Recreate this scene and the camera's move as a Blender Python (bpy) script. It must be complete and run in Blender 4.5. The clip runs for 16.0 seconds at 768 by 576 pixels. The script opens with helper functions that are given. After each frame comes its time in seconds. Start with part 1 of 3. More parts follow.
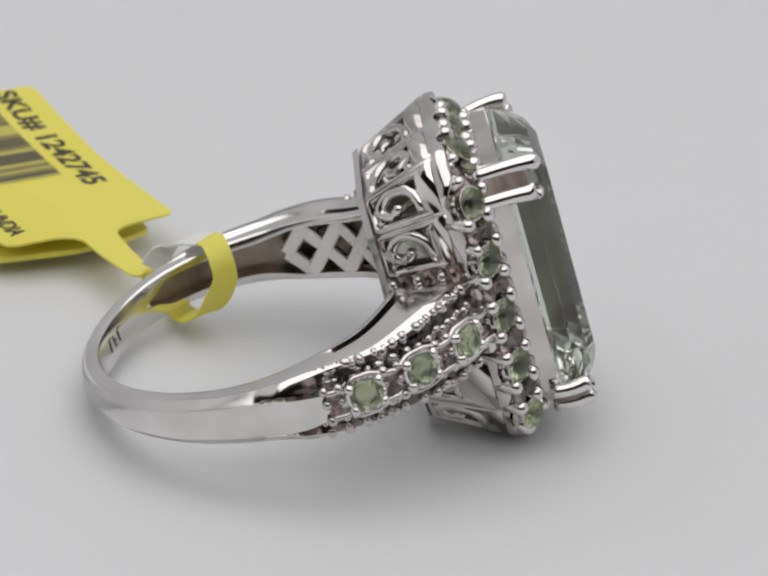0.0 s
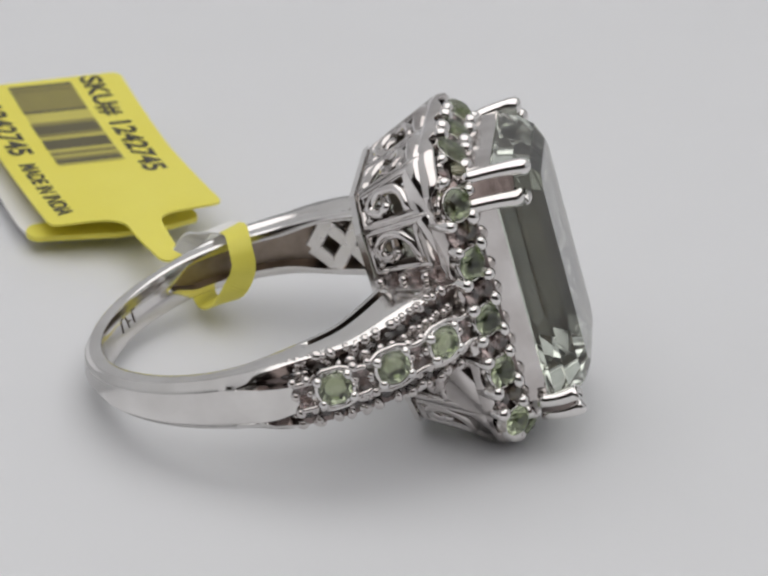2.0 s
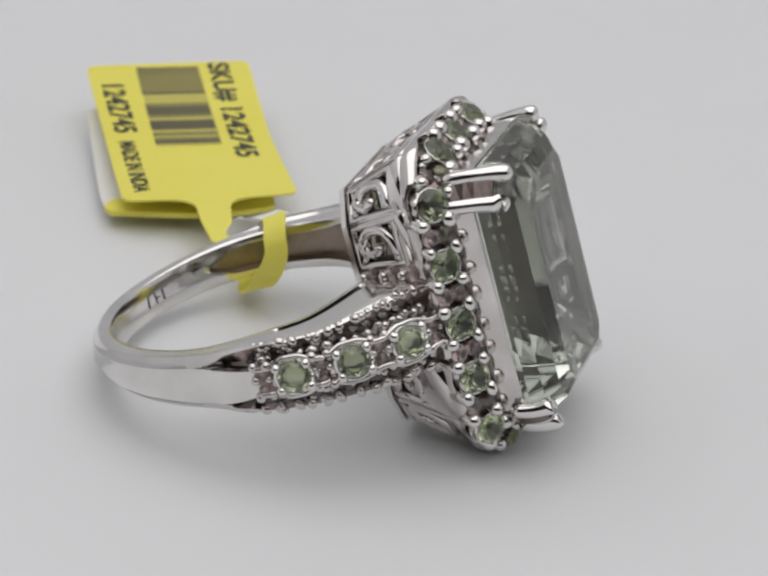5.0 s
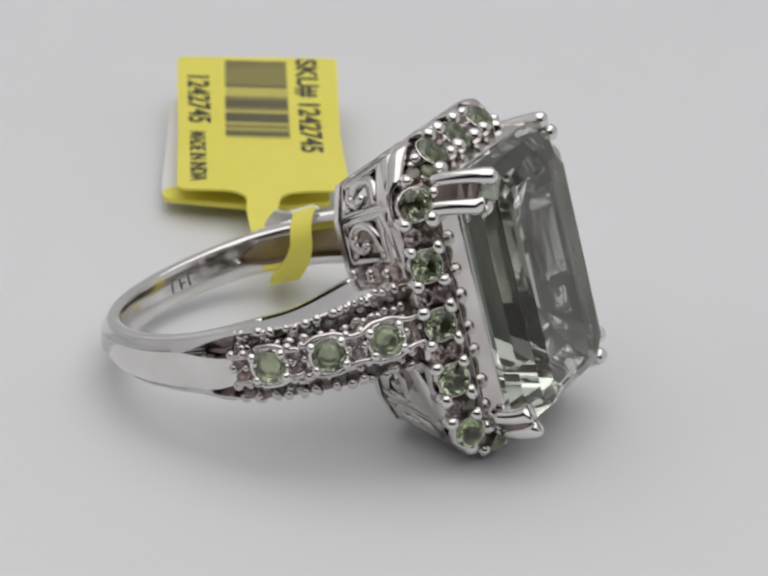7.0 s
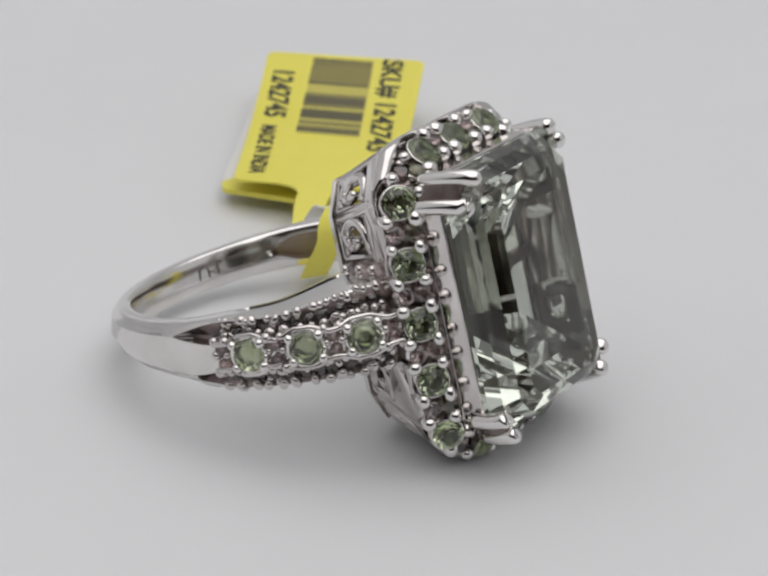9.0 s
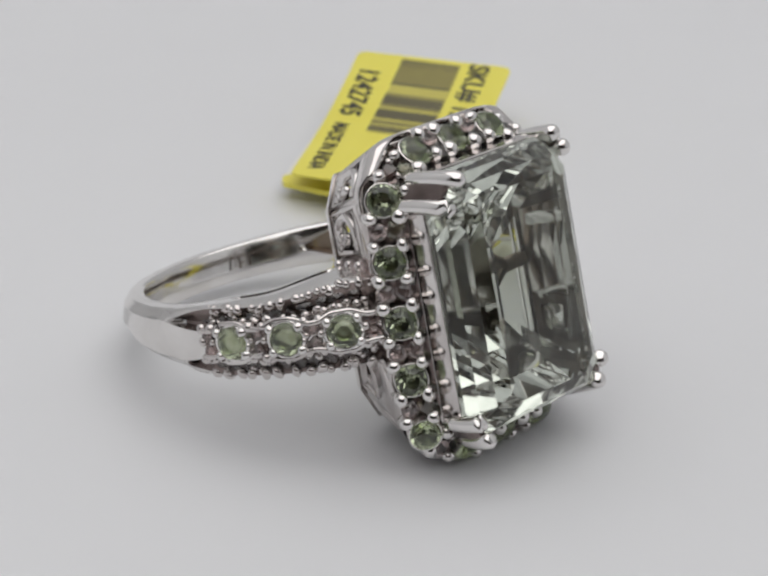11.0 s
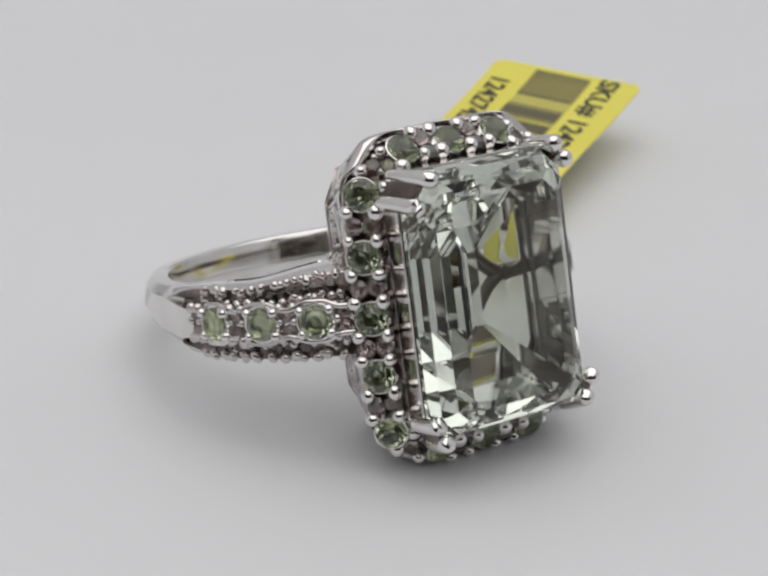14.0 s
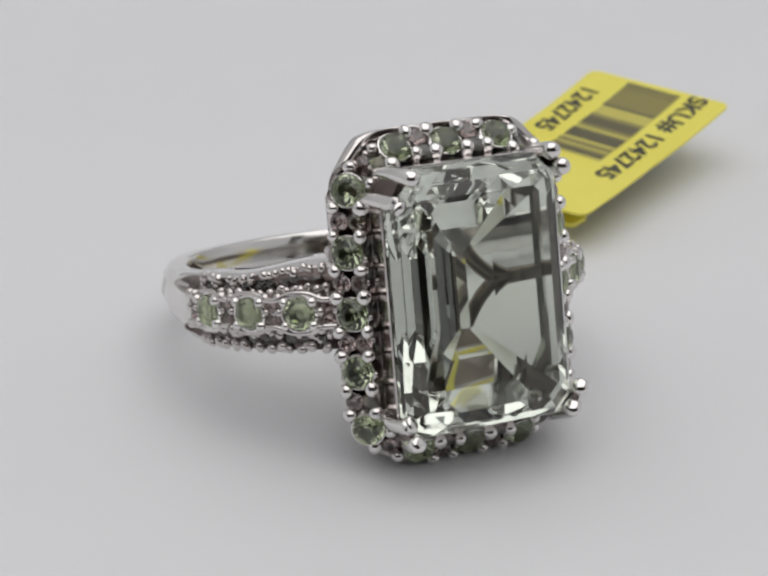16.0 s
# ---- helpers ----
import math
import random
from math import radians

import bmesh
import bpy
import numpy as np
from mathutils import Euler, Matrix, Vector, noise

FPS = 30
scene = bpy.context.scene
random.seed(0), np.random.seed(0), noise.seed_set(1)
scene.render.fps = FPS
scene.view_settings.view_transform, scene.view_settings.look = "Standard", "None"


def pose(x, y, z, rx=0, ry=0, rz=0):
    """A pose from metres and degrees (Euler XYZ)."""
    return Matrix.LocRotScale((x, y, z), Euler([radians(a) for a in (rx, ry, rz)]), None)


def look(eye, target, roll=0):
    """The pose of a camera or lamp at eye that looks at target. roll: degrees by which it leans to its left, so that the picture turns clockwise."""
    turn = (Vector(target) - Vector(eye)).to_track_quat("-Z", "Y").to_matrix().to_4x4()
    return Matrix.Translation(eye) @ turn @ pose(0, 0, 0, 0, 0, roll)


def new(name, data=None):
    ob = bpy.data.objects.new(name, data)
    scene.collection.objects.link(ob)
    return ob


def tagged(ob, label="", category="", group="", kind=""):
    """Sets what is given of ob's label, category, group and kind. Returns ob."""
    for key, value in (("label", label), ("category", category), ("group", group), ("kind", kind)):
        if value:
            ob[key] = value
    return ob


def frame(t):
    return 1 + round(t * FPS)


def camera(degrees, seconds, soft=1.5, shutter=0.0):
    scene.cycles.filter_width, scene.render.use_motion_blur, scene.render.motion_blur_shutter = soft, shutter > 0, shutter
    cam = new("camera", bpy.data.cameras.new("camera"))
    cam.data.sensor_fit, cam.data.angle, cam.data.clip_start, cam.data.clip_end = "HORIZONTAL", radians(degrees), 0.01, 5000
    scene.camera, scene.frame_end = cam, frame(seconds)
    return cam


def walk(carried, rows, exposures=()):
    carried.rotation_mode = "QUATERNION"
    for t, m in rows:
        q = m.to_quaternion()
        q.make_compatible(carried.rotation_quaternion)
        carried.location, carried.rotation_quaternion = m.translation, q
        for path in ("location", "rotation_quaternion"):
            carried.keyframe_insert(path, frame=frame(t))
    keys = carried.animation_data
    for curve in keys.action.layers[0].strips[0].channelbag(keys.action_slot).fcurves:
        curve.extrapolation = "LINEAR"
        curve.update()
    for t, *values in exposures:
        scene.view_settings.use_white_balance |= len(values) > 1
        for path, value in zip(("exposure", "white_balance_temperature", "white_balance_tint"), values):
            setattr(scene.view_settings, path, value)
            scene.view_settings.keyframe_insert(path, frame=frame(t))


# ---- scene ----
MM = 0.001

# ---- camera: it stands still before a slowly turning display plate ----
cam = camera(18.08, 16.0, soft=2.5)
cam.data.dof.use_dof, cam.data.dof.focus_distance, cam.data.dof.aperture_fstop = True, 0.128, 125.0
EYE = Vector((0.0, -0.12, 0.0638))
YAW, PITCH = radians(-0.83), radians(-25.31)
AHEAD = Vector((math.sin(YAW) * math.cos(PITCH), math.cos(YAW) * math.cos(PITCH), math.sin(PITCH)))
VIEW = look(EYE, EYE + AHEAD, 2.88)
walk(cam, [(0.0, VIEW), (16.0, VIEW)])

# turn of the plate about the world's z axis, degrees by time
TURN = [(0.0, 28.93), (0.5, 26.98), (1.0, 24.62), (1.5, 22.66), (2.0, 20.5), (2.5, 18.7), (3.0, 16.56),
        (3.5, 14.6), (4.0, 12.38), (4.5, 10.33), (5.0, 8.27), (5.5, 6.2), (6.0, 4.12), (6.5, 2.03),
        (7.0, 0.0), (7.5, -2.03), (8.0, -4.0), (8.5, -5.95), (9.0, -8.16), (9.5, -10.18), (10.0, -12.2),
        (10.5, -14.22), (11.0, -16.23), (11.5, -18.27), (12.0, -20.45), (12.5, -22.3), (13.0, -24.46),
        (13.5, -26.3), (14.0, -28.5), (14.5, -30.45), (15.0, -32.6), (15.5, -34.45), (16.0, -36.95)]

# ---- world and lights: an open white light box in a dim room, its whole roof a diffuser panel ----
world = bpy.data.worlds.new("world")
scene.world = world
world.use_nodes = True
world.node_tree.nodes["Background"].inputs["Color"].default_value = (0.9, 0.95, 1.0, 1)
world.node_tree.nodes["Background"].inputs["Strength"].default_value = 0.03
scene.view_settings.exposure = 0.0
# cut stones need many inner reflections
scene.cycles.max_bounces, scene.cycles.glossy_bounces, scene.cycles.transmission_bounces = 24, 20, 20


def panel_light(name, eye, target, sx, sy, watts, colour):
    data = bpy.data.lights.new(name, "AREA")
    data.shape, data.size, data.size_y, data.energy, data.color = "RECTANGLE", sx, sy, watts, colour
    ob = new(name, data)
    ob.matrix_world = look(eye, target)
    return ob


panel_light("panel_light", (0.0, -0.085, 0.395), (0.0, -0.085, 0.0), 0.56, 0.7, 1.4, (1.0, 0.985, 0.968))


# ---- materials ----
def material(name):
    m = bpy.data.materials.new(name)
    m.use_nodes = True
    nt = m.node_tree
    return m, nt, nt.nodes["Principled BSDF"]


def noise_node(nt, scale, detail=3.0, rough=0.55):
    tc = nt.nodes.new("ShaderNodeTexCoord")
    n = nt.nodes.new("ShaderNodeTexNoise")
    n.inputs["Scale"].default_value = scale
    n.inputs["Detail"].default_value = detail
    n.inputs["Roughness"].default_value = rough
    nt.links.new(tc.outputs["Object"], n.inputs["Vector"])
    return n


def ramp(nt, src, stops):
    r = nt.nodes.new("ShaderNodeValToRGB")
    els = r.color_ramp.elements
    while len(els) < len(stops):
        els.new(0.5)
    for e, (p, c) in zip(els, stops):
        e.position, e.color = p, (*c, 1)
    nt.links.new(src, r.inputs["Fac"])
    return r


def bump(nt, src, strength, distance):
    b = nt.nodes.new("ShaderNodeBump")
    b.inputs["Strength"].default_value = strength
    b.inputs["Distance"].default_value = distance
    nt.links.new(src, b.inputs["Height"])
    return b


def silver(name, lo, hi, r0, r1, relief):
    m, nt, p = material(name)
    p.inputs["Metallic"].default_value = 1.0
    big = noise_node(nt, 260, 4)
    small = noise_node(nt, 2600, 3)
    nt.links.new(ramp(nt, big.outputs["Fac"], [(0.3, lo), (0.7, hi)]).outputs["Color"], p.inputs["Base Color"])
    mr = nt.nodes.new("ShaderNodeMapRange")
    mr.inputs["To Min"].default_value, mr.inputs["To Max"].default_value = r0, r1
    nt.links.new(small.outputs["Fac"], mr.inputs["Value"])
    nt.links.new(mr.outputs["Result"], p.inputs["Roughness"])
    nt.links.new(bump(nt, big.outputs["Fac"], relief, 0.00006).outputs["Normal"], p.inputs["Normal"])
    return m


SILVER = silver("polished_silver", (0.76, 0.737, 0.722), (0.87, 0.85, 0.835), 0.06, 0.16, 0.12)
WORN = silver("worn_silver", (0.70, 0.68, 0.665), (0.86, 0.84, 0.825), 0.07, 0.2, 0.25)
CAST = silver("cast_silver", (0.52, 0.48, 0.465), (0.84, 0.81, 0.795), 0.05, 0.17, 0.7)


def gem(name, tint, ior, varied=0.0):
    m, nt, p = material(name)
    p.inputs["Transmission Weight"].default_value = 1.0
    p.inputs["Roughness"].default_value = 0.0
    p.inputs["IOR"].default_value = ior
    if varied:
        info = nt.nodes.new("ShaderNodeObjectInfo")
        dark = tuple(c * (1 - varied) for c in tint)
        nt.links.new(ramp(nt, info.outputs["Random"], [(0.0, dark), (1.0, tint)]).outputs["Color"], p.inputs["Base Color"])
    else:
        p.inputs["Base Color"].default_value = (*tint, 1)
    return m


QUARTZ = gem("pale_green_quartz", (0.72, 0.765, 0.685), 1.55)
GREEN = gem("green_gem", (0.68, 0.765, 0.52), 1.66, 0.4)
ROSE = gem("smoky_rose_gem", (0.70, 0.56, 0.54), 1.9, 0.5)
# inner shade of gallery and slits as colour; also the dark stamp strokes
DARK = silver("shade_and_stamp_silver", (0.09, 0.074, 0.064), (0.20, 0.168, 0.145), 0.25, 0.45, 0.4)
# dull brown metal with the shade of hollow and gallery in its colour
HOLLOW = silver("shaded_brown_silver", (0.2, 0.16, 0.13), (0.5, 0.42, 0.36), 0.25, 0.42, 0.9)
LATTICE = silver("brushed_silver", (0.66, 0.635, 0.615), (0.8, 0.775, 0.755), 0.22, 0.36, 0.3)
# shade and rosy reflections of the recesses, put into the silver's colour
GROUND = silver("recess_shade_silver", (0.09, 0.069, 0.065), (0.32, 0.265, 0.25), 0.15, 0.3, 0.7)
# unpolished metal inside the collar, the shade there put into its colour
INNER = silver("unpolished_shaded_silver", (0.16, 0.13, 0.11), (0.33, 0.28, 0.24), 0.28, 0.45, 0.4)


def paper(name, a, b):
    m, nt, p = material(name)
    p.inputs["Roughness"].default_value = 0.42
    fibre = noise_node(nt, 1800, 5)
    blot = noise_node(nt, 160, 3)
    nt.links.new(ramp(nt, blot.outputs["Fac"], [(0.3, a), (0.7, b)]).outputs["Color"], p.inputs["Base Color"])
    nt.links.new(bump(nt, fibre.outputs["Fac"], 0.15, 0.00005).outputs["Normal"], p.inputs["Normal"])
    return m


YELLOW = paper("yellow_tag_stock", (0.84, 0.755, 0.10), (0.87, 0.795, 0.13))
WHITEBACK = paper("white_tag_back", (0.82, 0.81, 0.79), (0.87, 0.865, 0.85))
INK = paper("dark_ink", (0.035, 0.032, 0.02), (0.06, 0.055, 0.035))
MIDINK = paper("faded_ink", (0.09, 0.08, 0.04), (0.13, 0.115, 0.055))
TINT = paper("smudged_ink", (0.50, 0.45, 0.10), (0.60, 0.54, 0.115))
FAINT = paper("worn_ink", (0.20, 0.175, 0.055), (0.28, 0.245, 0.07))


def plain(name, a, b, scale, rough):
    m, nt, p = material(name)
    p.inputs["Roughness"].default_value = rough
    n = noise_node(nt, scale, 4)
    nt.links.new(ramp(nt, n.outputs["Fac"], [(0.35, a), (0.65, b)]).outputs["Color"], p.inputs["Base Color"])
    return m


BOARD = plain("white_board", (0.74, 0.745, 0.765), (0.76, 0.765, 0.785), 18, 0.55)
WALL = plain("room_wall_paint", (0.2, 0.155, 0.13), (0.26, 0.2, 0.17), 3, 0.8)
TENT = plain("white_tent_fabric", (0.72, 0.725, 0.735), (0.76, 0.765, 0.775), 30, 0.8)
CEIL = plain("ceiling_paint", (0.44, 0.43, 0.42), (0.48, 0.47, 0.46), 3, 0.8)


# ---- mesh helpers (all shapes in millimetres) ----
def part(name, bm, mat, parent=None, label="", smooth=False):
    me = bpy.data.meshes.new(name)
    bmesh.ops.transform(bm, matrix=Matrix.Scale(MM, 4), verts=bm.verts)
    bm.normal_update()
    bm.to_mesh(me)
    bm.free()
    return part_of(name, me, mat, parent, label, smooth)


def part_of(name, me, mat, parent=None, label="", smooth=False):
    if mat and not me.materials:
        me.materials.append(mat)
    if smooth:
        for poly in me.polygons:
            poly.use_smooth = True
    ob = new(name, me)
    ob.parent = parent
    if label:
        tagged(ob, label)
    return ob


def loft(bm, rings, closed=True, caps=True):
    """Skin a list of rings of points; each ring is closed in itself."""
    vs = [[bm.verts.new(p) for p in r] for r in rings]
    n = len(vs[0])
    for a, b in zip(vs, vs[1:]):
        for i in range(n if closed else n - 1):
            j = (i + 1) % n
            bm.faces.new((a[i], a[j], b[j], b[i]))
    if caps:
        bm.faces.new(vs[0][::-1])
        bm.faces.new(vs[-1])
    return vs


def tube(bm, pts, radius, sides=8, flat=1.0, up=None):
    """A round or flattened wire along pts; radius: a number or one for each point."""
    pts = [Vector(p) for p in pts]
    rad = radius if isinstance(radius, (list, tuple)) else [radius] * len(pts)
    rings = []
    ref = Vector(up) if up else None
    for i, p in enumerate(pts):
        d = (pts[min(i + 1, len(pts) - 1)] - pts[max(i - 1, 0)]).normalized()
        r = ref if ref else (Vector((0, 0, 1)) if abs(d.z) < 0.9 else Vector((1, 0, 0)))
        u = d.cross(r).normalized()
        v = u.cross(d).normalized()
        rings.append([p + (u * math.cos(a) + v * math.sin(a) * flat) * rad[i]
                      for a in (2 * math.pi * k / sides for k in range(sides))])
    loft(bm, rings)
    bmesh.ops.recalc_face_normals(bm, faces=bm.faces)


def frame_to(origin, normal, along=(0, 1, 0)):
    """A pose in millimetres whose z axis is the normal."""
    z = Vector(normal).normalized()
    y = Vector(along) - z * z.dot(Vector(along))
    y.normalize()
    x = y.cross(z)
    m = Matrix((x, y, z)).transposed().to_4x4()
    m.translation = Vector(origin)
    return m


def smoothstep(a, b, x):
    t = min(1, max(0, (x - a) / (b - a)))
    return t * t * (3 - 2 * t)


# ---- the table and the room ----
def build_setting():
    bm = bmesh.new()
    n, w = 30, 1500.0
    grid = [[bm.verts.new((-w + 2 * w * i / n, -w + 2 * w * j / n, 0)) for j in range(n + 1)] for i in range(n + 1)]
    for i in range(n):
        for j in range(n):
            bm.faces.new((grid[i][j], grid[i + 1][j], grid[i + 1][j + 1], grid[i][j + 1]))
    tagged(part("tabletop", bm, BOARD), "smooth white display surface under the ring", "table", kind="structure")
    for name, c, s in (("tent_wall_back", (0, 303, 200), (600, 4, 400)), ("tent_wall_side", (-302, 40, 200), (4, 522, 400)), ("tent_wall_side", (302, 40, 200), (4, 522, 400)),
                       ("tent_roof", (0, -70, 402), (608, 750, 4))):
        bm = bmesh.new()
        bmesh.ops.create_cube(bm, size=1, matrix=Matrix.Translation((c[0], c[1], c[2] + 0.1)) @ Matrix.Diagonal((*s, 1)))
        tagged(part(name, bm, TENT), "white fabric side of the light box", "wall", kind="structure")
    for name, c, s in (("wall_back", (0, 1453, 800), (2900, 6, 1600)), ("wall_front", (0, -1453, 800), (2900, 6, 1600)),
                       ("wall_side_1", (-1453, 0, 800), (6, 2900, 1600)), ("wall_side_2", (1453, 0, 800), (6, 2900, 1600))):
        bm = bmesh.new()
        bmesh.ops.create_cube(bm, size=1, matrix=Matrix.Translation((c[0], c[1], c[2] + 0.1)) @ Matrix.Diagonal((*s, 1)))
        tagged(part(name, bm, WALL), "plain painted wall of the room", "wall", kind="structure")
    bm = bmesh.new()
    bmesh.ops.create_cube(bm, size=1, matrix=Matrix.Translation((0, 0, 1604)) @ Matrix.Diagonal((2912, 2912, 6, 1)))
    tagged(part("ceiling", bm, CEIL), "plain painted ceiling of the room", "ceiling", kind="structure")


build_setting()

# ---- the ring ----
# its own space: x across the finger, y along the finger, z out of the stone, from the middle of the claws' tips
RING_POSE = Matrix(((0.40838, -0.27913, 0.86909, 0.00697), (0.91268, 0.14094, -0.38359, -0.00277),
                    (-0.01542, 0.94985, 0.31232, 0.00939), (0, 0, 0, 1)))
ring = tagged(new("gemstone_ring"), "silver cocktail ring with pale green emerald-cut stone, lying on its side", "ring")
ring.matrix_world = RING_POSE
HOOP_Z, R_IN = -16.5, 9.45


def octagon(hx, hy, cx, cy, z, oy=0.0):
    """Eight corners of a rectangle with cut corners, anticlockwise seen from above."""
    return [Vector(p) for p in ((hx, oy - hy + cy, z), (hx, oy + hy - cy, z), (hx - cx, oy + hy, z), (-hx + cx, oy + hy, z),
                                (-hx, oy + hy - cy, z), (-hx, oy - hy + cy, z), (-hx + cx, oy - hy, z), (hx - cx, oy - hy, z))]


OY = 0.3


def build_stone():
    levels = [(3.4, 5.6, 0.72, 0.82), (4.17, 6.33, 0.88, 0.36), (4.72, 6.82, 0.98, -0.42), (5.0, 7.07, 1.05, -1.2),
              (5.0, 7.07, 1.05, -1.45), (4.15, 6.2, 0.95, -2.6), (3.0, 4.95, 0.75, -3.7), (1.7, 3.5, 0.45, -4.65), (0.3, 2.0, 0.1, -5.4)]
    bm = bmesh.new()
    loft(bm, [octagon(hx, hy, c, c, z, OY + 0.17) for hx, hy, c, z in levels])
    bmesh.ops.recalc_face_normals(bm, faces=bm.faces)
    part("center_stone", bm, QUARTZ, ring, "transparent pale green emerald-cut stone")


def brilliant(r):
    """A small round cut stone, table up, girdle at z = 0."""
    bm = bmesh.new()
    n = 10
    def circle(rad, z, off):
        return [Vector((rad * math.cos(2 * math.pi * (k + off) / n), rad * math.sin(2 * math.pi * (k + off) / n), z)) for k in range(n)]
    loft(bm, [circle(r * 0.48, r * 0.40, 0.5), circle(r * 0.82, r * 0.24, 0), circle(r, 0.02, 0.5), circle(r * 0.98, -0.06, 0.5), circle(r * 0.55, -r * 0.45, 0), circle(r * 0.05, -r * 0.85, 0.5)])
    bmesh.ops.recalc_face_normals(bm, faces=bm.faces)
    bmesh.ops.transform(bm, matrix=Matrix.Scale(MM, 4), verts=bm.verts)
    me = bpy.data.meshes.new("brilliant")
    bm.to_mesh(me)
    bm.free()
    return me


def metric(m):
    """A pose in millimetres as a pose in metres."""
    m = m.copy()
    m.translation = m.translation * MM
    return m


HALO_Z = -3.5
OH = OY + 0.2
OC, OF = OY + 0.17, OH + 0.13
HALO_OUT, HALO_IN = (6.62, 8.85, 2.2, 2.4), (5.35, 7.2, 1.5, 1.5)


def outward(x, y):
    """The direction in which the sloping rim faces at a place on it."""
    x, y = x / 6.15, (y - OY) / 8.2
    v = Vector((math.copysign(abs(x) ** 5, x), math.copysign(abs(y) ** 5, y), 0)).normalized()
    return (v * 0.66 + Vector((0, 0, 0.75))).normalized()


def stem_bead(name, r, stem):
    """A bead on a short stem that goes down along -z."""
    bm = bmesh.new()
    tube(bm, [(0, 0, -stem), (0, 0, -0.1 * r), (0, 0, 0.45 * r), (0, 0, 0.8 * r), (0, 0, 0.98 * r)], [r * 0.95, r, r * 0.9, r * 0.58, r * 0.1], 10, up=(1, 0, 0))
    bmesh.ops.transform(bm, matrix=Matrix.Scale(MM, 4), verts=bm.verts)
    me = bpy.data.meshes.new(name)
    bm.to_mesh(me)
    bm.free()
    return me


def build_halo():
    """The sloping rim round the stone with its green stones, beads and small accents."""
    ox, oy_, cx, cy = HALO_OUT
    ix, iy, dx, dy = HALO_IN
    spots = [(sx * (6.2 if abs(y) < 5 else 5.92), y + OY) for sx in (-1, 1) for y in (-6.4, -3.3, -0.2, 3.05, 6.3)]
    spots += [(x, (8.15 if sy > 0 else -7.95) + OY) for sy in (-1, 1) for x in (-3.05, 0, 3.05)]

    def run(corners, per=14):
        pts = [corners[i].lerp(corners[(i + 1) % 8], k / per) for i in range(8) for k in range(per)]
        for _ in range(7):
            pts = [(pts[k - 1] + 2 * pts[k] + pts[(k + 1) % len(pts)]) / 4 for k in range(len(pts))]
        return pts

    def scalloped(corners, depth):
        out = []
        for p in run(corners):
            near = min(math.hypot(p.x - x, p.y - y) for x, y in spots)
            out.append(p - Vector((0, 0, depth * (1 - smoothstep(0.75, 1.35, near)))))
        return out
    side = [run(octagon(ox - 0.2, oy_ - 0.2, cx - 0.4, cy, HALO_Z - 1.45, OF)), run(octagon(ox, oy_, cx - 0.3, cy, HALO_Z - 1.1, OF)),
            scalloped(octagon(ox + 0.03, oy_ + 0.03, cx, cy, HALO_Z - 0.62, OF), 0.5), scalloped(octagon(ox - 0.06, oy_ - 0.06, cx, cy, HALO_Z - 0.52, OF), 0.5),
            scalloped(octagon(ox - 0.3, oy_ - 0.3, cx, cy, HALO_Z - 0.6, OF), 0.5)]
    # the bed between the stones: its recess shade is painted in
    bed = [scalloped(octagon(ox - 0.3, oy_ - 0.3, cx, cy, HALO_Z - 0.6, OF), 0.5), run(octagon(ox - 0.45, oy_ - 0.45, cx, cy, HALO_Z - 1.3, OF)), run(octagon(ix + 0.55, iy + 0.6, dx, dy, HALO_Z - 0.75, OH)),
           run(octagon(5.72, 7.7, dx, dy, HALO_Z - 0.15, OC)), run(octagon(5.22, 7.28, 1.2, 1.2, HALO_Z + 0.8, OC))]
    collar = [octagon(5.24, 7.3, 1.2, 1.2, HALO_Z + 0.7, OC), octagon(5.16, 7.22, 1.15, 1.15, HALO_Z + 0.8, OC),
              octagon(5.1, 7.16, 1.1, 1.1, HALO_Z + 1.88, OC), octagon(5.04, 7.1, 1.08, 1.08, HALO_Z + 1.96, OC), octagon(4.86, 6.92, 1.0, 1.0, HALO_Z + 1.92, OC)]
    # inner skin of the collar: carries the painted shade behind the stone
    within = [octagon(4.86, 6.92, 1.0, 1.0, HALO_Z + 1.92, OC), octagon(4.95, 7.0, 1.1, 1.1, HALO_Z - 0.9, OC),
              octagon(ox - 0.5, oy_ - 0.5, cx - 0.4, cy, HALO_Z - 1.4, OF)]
    for name, levels, mat, label in (("halo_side", side, CAST, ""), ("halo_bed", bed, GROUND, "silver bed between the stones, recess shade and rosy reflections in its colour"),
                                     ("stone_collar", collar, CAST, "polished silver collar"), ("collar_inside", within, INNER, "unpolished inside of the collar, its shade put into the colour")):
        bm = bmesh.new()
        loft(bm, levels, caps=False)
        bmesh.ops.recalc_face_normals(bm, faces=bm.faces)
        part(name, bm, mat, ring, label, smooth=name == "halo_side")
    me = brilliant(0.86)
    cup_bm = bmesh.new()
    rim = [[Vector((r * math.cos(2 * math.pi * k / 20), r * math.sin(2 * math.pi * k / 20), z)) for k in range(20)]
           for r, z in ((0.93, -0.06), (0.87, -0.02), (0.8, -0.12), (0.3, -0.72), (0.34, -0.95), (0.93, -0.7))]
    loft(cup_bm, rim, caps=False)
    bmesh.ops.transform(cup_bm, matrix=Matrix.Scale(MM, 4), verts=cup_bm.verts)
    cup_me = bpy.data.meshes.new("gem_cup")
    cup_bm.to_mesh(cup_me)
    cup_bm.free()
